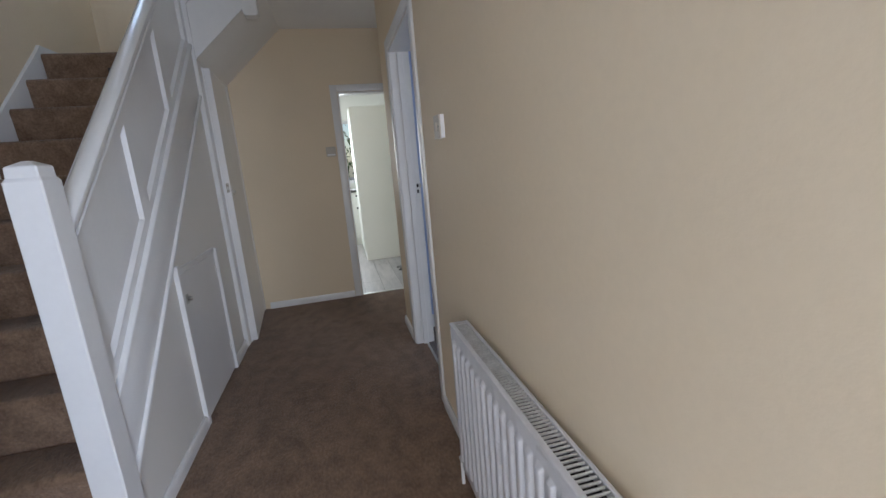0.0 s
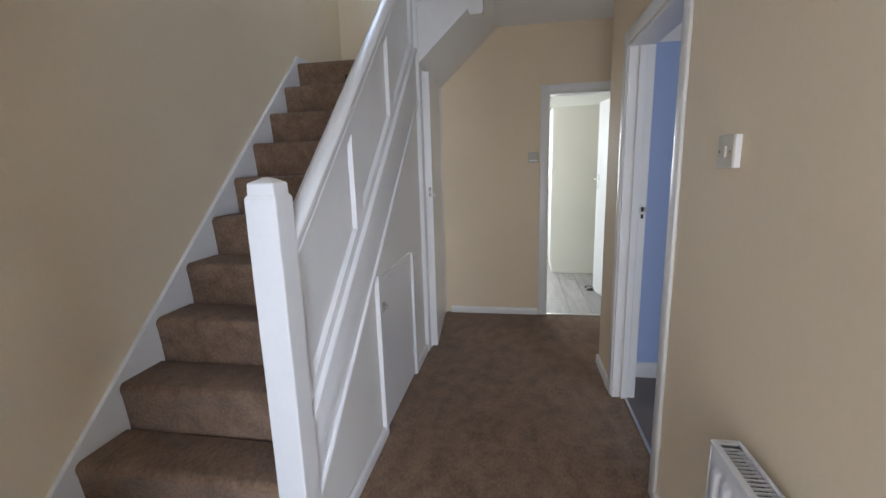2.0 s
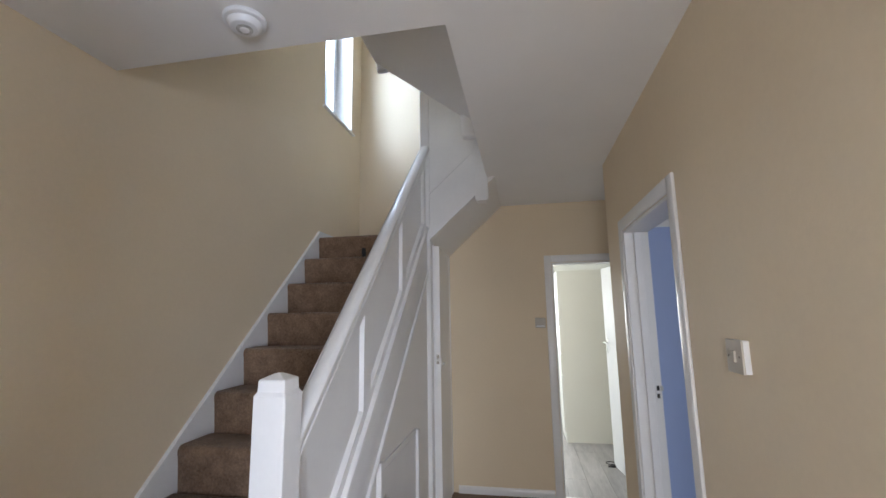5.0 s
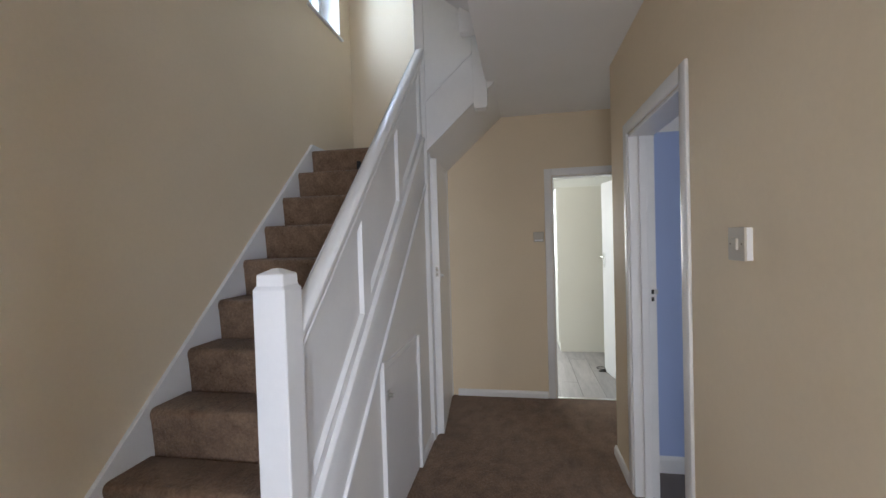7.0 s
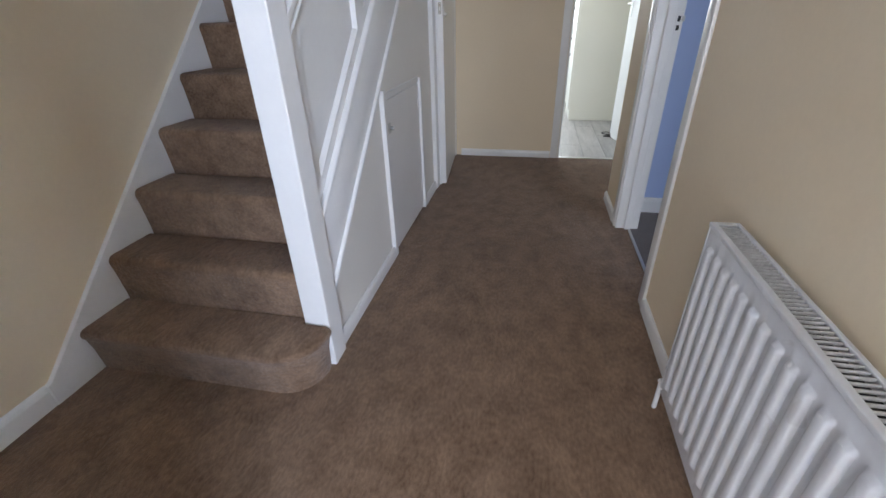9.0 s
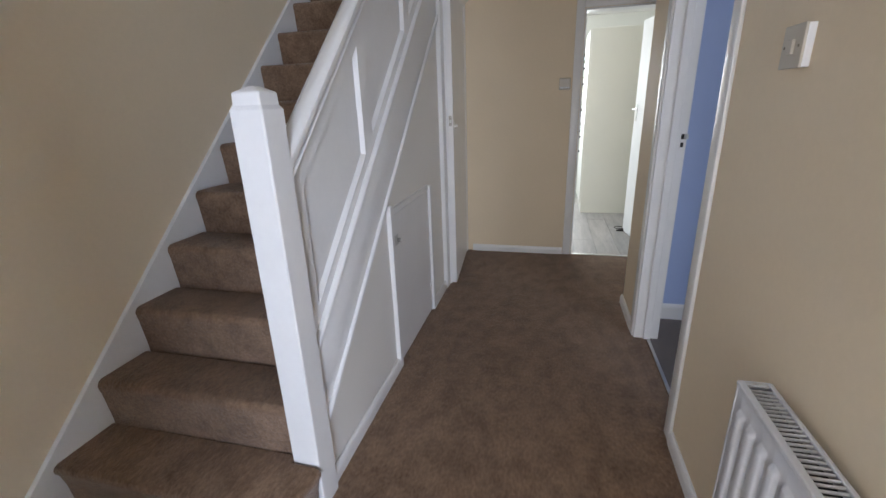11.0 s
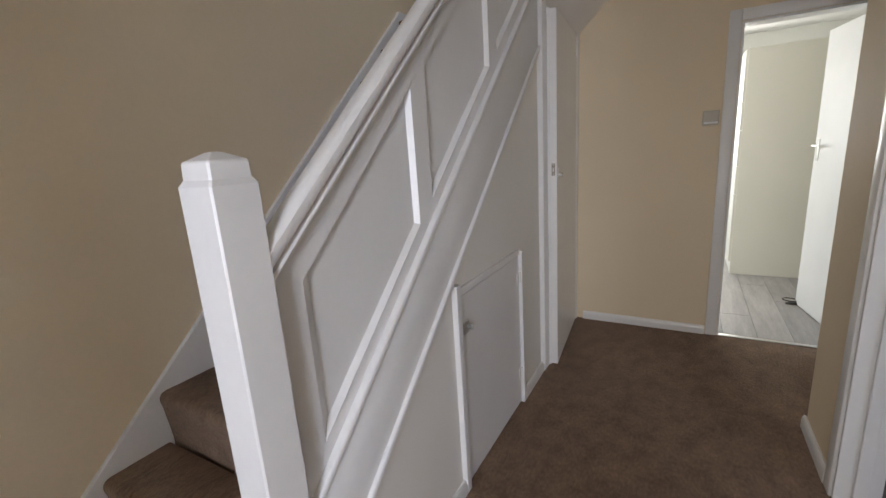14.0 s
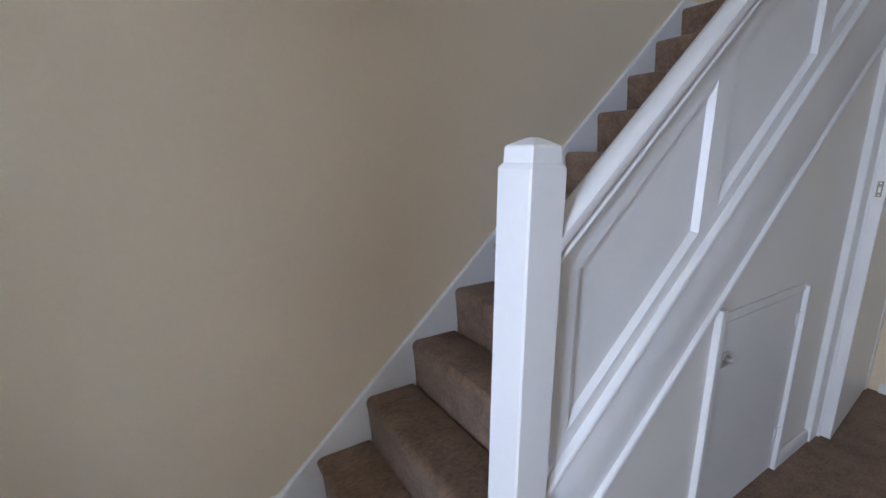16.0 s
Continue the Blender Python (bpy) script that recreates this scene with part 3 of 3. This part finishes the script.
tdoor = part("door", tall_door(prism([(3.190, 0.008), (3.952, 0.008), (3.952, 1.90), (3.62, 2.022), (3.190, 2.022)], "x", -0.031, 0.010, 0.003)), GLOSS, tall, "flush white door standing slightly ajar")
latch = part("latch_plate", tall_door(box(-0.020, -0.001, 3.1875, 3.191, 1.165, 1.232, 0.001)), BRASS, tdoor, "worn metal latch plate")
part("latch_bolt", tall_door(box(-0.014, -0.006, 3.1845, 3.1878, 1.185, 1.208, 0.001)), STEEL, latch, "bright spring bolt")
for z in (1.173, 1.224):
    part("screw", tall_door(cyl((-0.010, 3.1872, z), "y", 0.003, 0.0012, 10)), STEEL, latch)
part("knob", tall_door(join(cyl((0.022, 3.235, 1.165), "x", 0.011, 0.026, 16, bevel=0.004), box(0.0102, 0.016, 3.222, 3.248, 1.135, 1.20, 0.002))), STEEL, tdoor, "small metal knob", True)

# ---------------------------------------------------------------- radiator
rad = thing("radiator", (1.18, 0.65, 0.1), "white ribbed double panel radiator below the light switch", "radiator")
RO = (1.18, 0.65, 0.1)
RY0, RY1, RZ0, RZ1 = 0.10, 1.188, 0.095, 0.690
RXF, RXB = 1.158, 1.222


def ribbed_panel(x_face, toward):
    """Pressed steel panel with upright flutes."""
    pitch, depth = 0.0507, 0.0105
    count = int((RY1 - RY0 - 0.03) / pitch)
    start = RY1 - 0.018 - count * pitch
    wave = ((0.006, 0.0), (0.009, 0.10), (0.0135, 0.78), (0.0175, 0.97), (0.0255, 1.0), (0.0335, 0.97), (0.0375, 0.78), (0.042, 0.10), (0.045, 0.0))
    cols = [(RY0, 0.0), (RY0 + 0.004, 0.0)]
    for i in range(count):
        cols += [(start + i * pitch + u, w) for u, w in wave]
    cols += [(RY1 - 0.004, 0.0), (RY1, 0.0)]
    rows = [(RZ0, -1), (RZ0 + 0.006, 0), (RZ0 + 0.052, 0), (RZ0 + 0.055, 0.15), (RZ0 + 0.062, 0.9), (RZ0 + 0.068, 1),
            (RZ1 - 0.062, 1), (RZ1 - 0.056, 0.9), (RZ1 - 0.049, 0.15), (RZ1 - 0.046, 0), (RZ1 - 0.006, 0), (RZ1, -1)]
    bm = bmesh.new()
    grid = []
    for z, k in rows:
        grid.append([bm.verts.new((x_face + toward * (-0.004 if k < 0 else depth * k * w), y, z)) for y, w in cols])
    for a, b in zip(grid, grid[1:]):
        for i in range(len(cols) - 1):
            bm.faces.new((a[i], a[i + 1], b[i + 1], b[i]))
    back = [bm.verts.new((x_face - toward * 0.012, y, z)) for y, z in ((RY0, RZ0), (RY1, RZ0), (RY1, RZ1), (RY0, RZ1))]
    bm.faces.new(back)
    edge = [grid[0], [r[-1] for r in grid], grid[-1][::-1], [r[0] for r in grid][::-1]]
    for k, e in enumerate(edge):
        bm.faces.new([*e, back[(k + 1) % 4], back[k]])
    return bm


part("front_panel", shift(ribbed_panel(RXF, -1), RO), RADIATOR, rad, "", True)
part("back_panel", shift(ribbed_panel(RXB + 0.002, 1), RO), RADIATOR, rad)
part("side_panel", shift(box(RXF - 0.002, RXB, RY1 - 0.002, RY1 + 0.004, RZ0 + 0.02, RZ1 + 0.004, 0.002), RO), RADIATOR, rad)
part("side_panel", shift(box(RXF - 0.002, RXB, RY0 - 0.004, RY0 + 0.002, RZ0 + 0.02, RZ1 + 0.004, 0.002), RO), RADIATOR, rad)
grille = part("top_grille", shift(join(box(RXF - 0.006, RXF + 0.010, RY0, RY1, RZ1 - 0.006, RZ1 + 0.006, 0.003), box(RXB - 0.010, RXB, RY0, RY1, RZ1 - 0.006, RZ1 + 0.006, 0.003)), RO), RADIATOR, rad)
part("grille_end", shift(box(RXF + 0.010, RXB - 0.010, RY1 - 0.012, RY1, RZ1 - 0.002, RZ1 + 0.004, 0.001), RO), GRILLE, grille)
slat_mesh = finish("slat", box(-0.024, 0.024, -0.0019, 0.0019, -0.004, 0.0022, 0.0008, 1), GRILLE)
y = RY0 + 0.02
while y < RY1 - 0.018:
    s = new("slat", slat_mesh)
    s.parent = grille
    s.location = ((RXF + RXB) / 2 - RO[0], y - RO[1], RZ1 - RO[2])
    y += 0.0130
# near-black block paints the shade below the slats; no fins are modelled
part("convector_fins", shift(box(RXF + 0.013, RXB - 0.011, RY0 + 0.01, RY1 - 0.01, RZ0 + 0.04, RZ1 - 0.016), RO), DARK, rad)
part("valve", shift(join(cyl((1.165, RY1 + 0.008, 0.115), "y", 0.010, 0.04, 14), cyl((1.165, RY1 + 0.022, 0.060), "z", 0.0075, 0.12, 12)), RO), UPVC, rad, "white valve and pipe", True)
for y in (0.3, 0.98):
    part("bracket", shift(box(RXB, RIGHT, y - 0.015, y + 0.015, 0.2, 0.6, 0.002), RO), RADIATOR, rad)

# ---------------------------------------------------------------- small fixtures
sw = thing("light_switch", (RIGHT, 1.412, 1.398), "white plastic single rocker light switch on the wall", "switch")
SO = (RIGHT, 1.412, 1.398)
part("back_box", shift(box(RIGHT - 0.015, RIGHT, 1.369, 1.455, 1.355, 1.441, 0.002), SO), UPVC, sw, "white surface back box")
# plate and rocker in a darker colour than the white back box
part("plate", shift(box(RIGHT - 0.021, RIGHT - 0.0152, 1.368, 1.456, 1.354, 1.442, 0.002), SO), BEIGE, sw)
part("rocker", shift(prism([(1.400, 1.383), (1.424, 1.383), (1.424, 1.413), (1.400, 1.413)], "x", RIGHT - 0.027, RIGHT - 0.020, 0.002), SO), BEIGE, sw)
for yy in (1.382, 1.442):
    part("screw", shift(cyl((RIGHT - 0.0215, yy, 1.398), "x", 0.003, 0.002, 10), SO), BRASS, sw)

th = thing("control_box", (0.812, END, 1.43), "small white plastic control box beside the door frame", "control box")
HO = (0.812, END, 1.43)
part("box", shift(box(0.768, 0.856, END - 0.030, END, 1.386, 1.474, 0.004), HO), BEIGE, th)
part("cover", shift(box(0.774, 0.850, END - 0.036, END - 0.0305, 1.412, 1.468, 0.003), HO), BEIGE, th)
part("lip", shift(box(0.776, 0.848, END - 0.044, END - 0.0305, 1.396, 1.408, 0.003), HO), UPVC, th)

alarm = thing("smoke_alarm", (-0.195, 1.256, CEILING), "round white smoke alarm on the ceiling", "smoke alarm")
AO = (-0.195, 1.256, CEILING)
part("base", shift(cyl((AO[0], AO[1], CEILING - 0.009), "z", 0.068, 0.018, 40, bevel=0.005), AO), UPVC, alarm, "", True)
part("cover", shift(cyl((AO[0], AO[1], CEILING - 0.028), "z", 0.044, 0.020, 36, r2=0.056, bevel=0.004), AO), UPVC, alarm, "", True)
part("vent_ring", shift(cyl((AO[0], AO[1], CEILING - 0.039), "z", 0.026, 0.003, 28), AO), GRILLE, alarm, "grey vent ring", True)
part("button", shift(cyl((AO[0], AO[1], CEILING - 0.0415), "z", 0.015, 0.004, 24, bevel=0.001), AO), UPVC, alarm, "", True)

# ---------------------------------------------------------------- stair window
win = structure(new("window_1"), "white window with a deep white reveal above the stairs", "window")
WX = LEFT - 0.20
for y0, y1, z0, z1 in ((3.20, 3.26, 3.245, 4.62), (3.715, 3.775, 3.245, 4.62), (3.26, 3.715, 3.245, 3.305), (3.26, 3.715, 4.56, 4.62)):
    part("window_frame", box(WX - 0.035, WX + 0.035, y0 + 0.001, y1 - 0.001, z0 + 0.001, z1 - 0.001, 0.008), UPVC, win, smooth=True)
for y0, y1 in ((3.262, 3.300), (3.675, 3.713)):
    part("casement", box(WX - 0.02, WX + 0.05, y0, y1, 3.306, 4.559, 0.006), UPVC, win)
pane = part("pane", box(WX - 0.006, WX + 0.006, 3.300, 3.675, 3.306, 4.559), GLASS, win)
pane.visible_shadow = False
part("window_sill", box(LEFT - 0.17, LEFT + 0.025, 3.17, 3.80, 3.228, 3.246, 0.005), GLOSS, win)
part("reveal", box(LEFT - 0.165, LEFT - 0.002, 3.768, 3.776, 3.247, 4.619), GLOSS, win)

# ---------------------------------------------------------------- front door
fdf = structure(new("door_frame_3"), "white plastic front door frame", "door frame")
for x0, x1, z0, z1 in ((FD[0] - 0.001, FD[0] + 0.05, 0, FD[2]), (FD[1] - 0.05, FD[1] + 0.001, 0, FD[2])):
    part("jamb", box(x0, x1, FRONT - 0.07, FRONT + 0.003, z0, z1, 0.004), UPVC, fdf)
part("head", box(FD[0] + 0.051, FD[1] - 0.051, FRONT - 0.07, FRONT + 0.003, FD[2] - 0.05, FD[2] + 0.001, 0.004), UPVC, fdf)

fdoor = thing("front_door", (0.29, FRONT, 0), "open white plastic front door with patterned obscure glass", "door")
FO = (0.29, FRONT, 0)
DX0, DX1, DW = 0.235, 0.295, 0.80
for y0, y1, z0, z1 in ((0.0, 0.115, 0.01, 2.0), (DW - 0.115, DW, 0.01, 2.0), (0.115, DW - 0.115, 0.01, 0.16), (0.115, DW - 0.115, 0.92, 1.02), (0.115, DW - 0.115, 1.885, 2.0)):
    part("stile", shift(box(DX0, DX1, FRONT + 0.012 + y0, FRONT + 0.012 + y1, z0, z1, 0.006), FO), UPVC, fdoor, smooth=True)
for z0, z1 in ((0.16, 0.92), (1.02, 1.885)):
    part("glass_pane", shift(box(DX0 + 0.023, DX0 + 0.039, FRONT + 0.127, FRONT + 0.012 + DW - 0.115, z0, z1), FO), OBSCURE, fdoor)
    part("gasket", shift(slab("x", DX0 + 0.039, DX0 + 0.055, (FRONT + 0.127, FRONT + 0.012 + DW - 0.115), (z0, z1),
                              [(FRONT + 0.140, FRONT + DW - 0.116, z0 + 0.013, z1 - 0.013)]), FO), RUBBER, fdoor)
hy = FRONT + 0.012 + DW - 0.05
hb = part("handle_plate", shift(box(DX1, DX1 + 0.012, hy - 0.016, hy + 0.016, 0.90, 1.14, 0.005), FO), UPVC, fdoor, "white handle plate", True)
part("lever", shift(join(cyl((DX1 + 0.03, hy, 1.05), "x", 0.013, 0.05, 18, bevel=0.003), box(DX1 + 0.036, DX1 + 0.058, hy - 0.12, hy + 0.013, 1.038, 1.062, 0.009, 3)), FO), UPVC, hb, "white lever", True)

# ---------------------------------------------------------------- front room
structure(part("floor_room", slab("z", -0.06, 0.002, (RIGHT + 0.0815, 4.4), (-0.4, 2.87)), ROOMCARPET), "dark brown carpet of the front room", "floor")
structure(part("wall_room_far", slab("y", 2.87, 3.03, (RIGHT + 0.12, 4.4), (0, 2.025)), BLUE), "pale blue painted wall of the front room", "wall")
structure(part("wall_room_frieze", slab("y", 2.87, 3.03, (RIGHT + 0.12, 4.4), (2.025, CEILING)), CEIL), "white painted frieze above the blue wall", "wall")
structure(part("wall_room_side", slab("x", 4.4, 4.5, (-0.4, 3.03), (0, CEILING)), BLUE), "pale blue painted side wall", "wall")
structure(part("wall_room_front", slab("y", -0.5, -0.4, (RIGHT + 0.121, 4.5), (0, CEILING), [(2.9, 3.9, 0.9, 2.1)]), BLUE), "wall with the front room window", "wall")
structure(part("ceiling_room", slab("z", CEILING, CEILING + 0.1, (1.96, 4.5), (-0.5, 3.03)), CEIL), "white ceiling of the front room", "ceiling")
skirting("baseboard", (RIGHT + 0.125, 2.87), (4.4, 2.87), (0, -1), 0.10)

# ---------------------------------------------------------------- kitchen
structure(part("wall_kitchen_far", slab("y", 7.4, 7.6, (-0.8, 3.2), (0, 2.45), [(0.10, 1.40, 1.0, 2.05)]), KITCHENWALL), "pale kitchen wall with a window", "wall")
structure(part("wall_kitchen_left", slab("x", -0.8, -0.7, (END + 0.11, 7.4), (0, 2.45), [(4.6, 6.1, 0.9, 2.0)]), KITCHENWALL), "pale kitchen side wall", "wall")
structure(part("wall_kitchen_right", slab("x", 3.1, 3.2, (END + 0.11, 7.4), (0, 2.45)), KITCHENWALL), "pale kitchen side wall", "wall")
structure(part("wall_kitchen_near", slab("y", END + 0.06, END + 0.11, (2.0, 3.1), (0, 2.45)), KITCHENWALL), "pale kitchen wall", "wall")
structure(part("ceiling_kitchen", slab("z", 2.45, 2.5, (-0.8, 3.2), (END + 0.111, 7.6)), CEIL), "white kitchen ceiling", "ceiling")
kfloor = structure(part("floor_kitchen", slab("z", -0.06, -0.008, (-0.8, 3.2), (END + 0.045, 7.6)), DARK), "grey wood-effect laminate planks on the kitchen floor", "floor")
wk = structure(new("window_2"), "white kitchen window over the worktop", "window")
for x0, x1, z0, z1 in ((0.10, 0.15, 1.0, 2.05), (1.35, 1.40, 1.0, 2.05), (0.15, 1.35, 1.0, 1.05), (0.15, 1.35, 2.0, 2.05), (0.70, 0.76, 1.05, 2.0)):
    part("window_frame", box(x0, x1, 7.44, 7.50, z0, z1, 0.005), UPVC, wk)

unit = thing("tall_kitchen_unit", (1.10, 5.57, 0), "tall cream kitchen larder unit with knobs", "kitchen unit")
UO = (1.10, 5.57, 0)
part("body", shift(box(1.112, 1.72, 5.57, 6.20, 0.0, 2.03, 0.003), UO), UNIT, unit)
for z0, z1, zk in ((0.12, 0.765, 0.68), (0.77, 1.02, 0.86), (1.025, 1.34, 1.185), (1.345, 1.58, 1.49), (1.585, 2.025, 1.665)):
    d = part("door", shift(box(1.092, 1.1115, 5.575, 6.195, z0, z1, 0.003), UO), UNIT, unit)
    part("knob", shift(cyl((1.080, 6.11, zk), "x", 0.014, 0.024, 14, bevel=0.004), UO), RUBBER, d, "dark round knob", True)
base = thing("kitchen_base_unit", (0.4, 7.1, 0), "cream kitchen base units with dark knobs", "kitchen unit")
BO = (0.4, 7.1, 0)
part("body", shift(box(-0.6, 1.9, 6.84, 7.39, 0.10, 0.87, 0.003), BO), UNIT, base)
part("plinth", shift(box(-0.6, 1.9, 6.89, 7.39, 0.0, 0.10), BO), UNIT, base)
for i in range(5):
    d = part("door", shift(box(-0.595 + i * 0.5, -0.105 + i * 0.5, 6.82, 6.839, 0.12, 0.86, 0.003), BO), UNIT, base)
    part("knob", shift(cyl((-0.15 + i * 0.5, 6.81, 0.76), "y", 0.013, 0.022, 14, bevel=0.004), BO), RUBBER, d, "dark round knob", True)
tagged(part("worktop", box(-0.62, 1.92, 6.80, 7.398, 0.871, 0.911, 0.006), WORKTOP), "dark laminate worktop on the base units", "worktop")

kdoor = thing("kitchen_door", (1.650, END + 0.116, 0), "flush white kitchen door standing open", "door")
kdoor.rotation_euler = (0, 0, radians(99.8))
leaf = part("leaf", box(0.0, 0.725, -0.004, 0.036, 0.008, 1.962, 0.002), DOORWHITE, kdoor)
hp = part("handle_plate", box(0.655, 0.695, 0.036, 0.042, 1.10, 1.25, 0.002), STEEL, kdoor, "brushed steel handle plate")
part("lever", join(cyl((0.675, 0.058, 1.205), "y", 0.008, 0.036, 14), box(0.565, 0.683, 0.068, 0.080, 1.197, 1.213, 0.004)), STEEL, hp, "brushed steel lever")

wedge = thing("door_wedge", (1.475, 4.81, 0), "small dark rubber door wedge on the laminate", "door wedge")
bmw = prism([(-0.045, 0.0), (0.055, 0.0), (0.055, 0.028), (0.045, 0.030), (-0.045, 0.006)], "y", -0.018, 0.018, 0.002)
part("wedge", bmw, RUBBER, wedge)
cu = bmesh.new()
ring = []
for k in range(14):
    a = 2 * math.pi * k / 14
    ring.append(Vector((-0.02 + 0.045 * math.cos(a), 0.005 + 0.022 * math.sin(a), 0.034 + 0.006 * math.sin(a))))
for k in range(14):
    p, q = ring[k], ring[(k + 1) % 14]
    d = q - p
    m = Matrix.Translation((p + q) / 2) @ d.to_track_quat("Z", "Y").to_matrix().to_4x4()
    c = bmesh.new()
    bmesh.ops.create_cone(c, cap_ends=True, segments=8, radius1=0.004, radius2=0.004, depth=d.length * 1.15)
    bmesh.ops.transform(c, matrix=m, verts=c.verts[:])
    join(cu, c)
part("loop", cu, RUBBER, wedge, "thin dark pull loop", True)
wedge.rotation_euler = (0, 0, radians(-8))

# ---------------------------------------------------------------- outside
structure(part("ground", slab("z", -0.30, -0.12, (-60, 60), (-60, 60)), CONCRETE), "grey paved ground outside the house", "ground")
hedge = bmesh.new()
rng = random.Random(4)
for k in range(2600):
    x, y, z = rng.uniform(-6, 6), rng.uniform(12, 13.2), rng.uniform(-0.1, 2.2 + 0.5 * math.sin(rng.uniform(0, 6)))
    m = Matrix.Translation((x, y, z)) @ Euler((rng.uniform(0, 6), rng.uniform(0, 6), rng.uniform(0, 6))).to_matrix().to_4x4()
    s = rng.uniform(0.06, 0.13)
    vs = [hedge.verts.new(m @ Vector(p)) for p in ((-s, 0, 0), (0, -s * 0.45, 0.01), (s, 0, 0), (0, s * 0.45, 0.01))]
    hedge.faces.new(vs)
tagged(part("hedge", hedge, LEAF), "green garden hedge outside the kitchen window", "hedge", kind="stuff")

# ---------------------------------------------------------------- kitchen planks
plank_meshes = {}
for i in range(12):
    y = END + 0.045 - 0.4 * (i % 3)
    while y < 7.4:
        y0, y1 = max(y, END + 0.045), min(y + 1.2, 7.4)
        length = round(y1 - y0 - 0.003, 3)
        if length not in plank_meshes:
            plank_meshes[length] = finish("plank", box(-0.0965, 0.0965, -length / 2, length / 2, -0.0085, 0.0, 0.0012, 1), LAMINATE)
        p = new("plank", plank_meshes[length])
        p.parent = kfloor
        p.location = (0.10 + i * 0.195, (y0 + y1) / 2, 0.0)
        y += 1.2
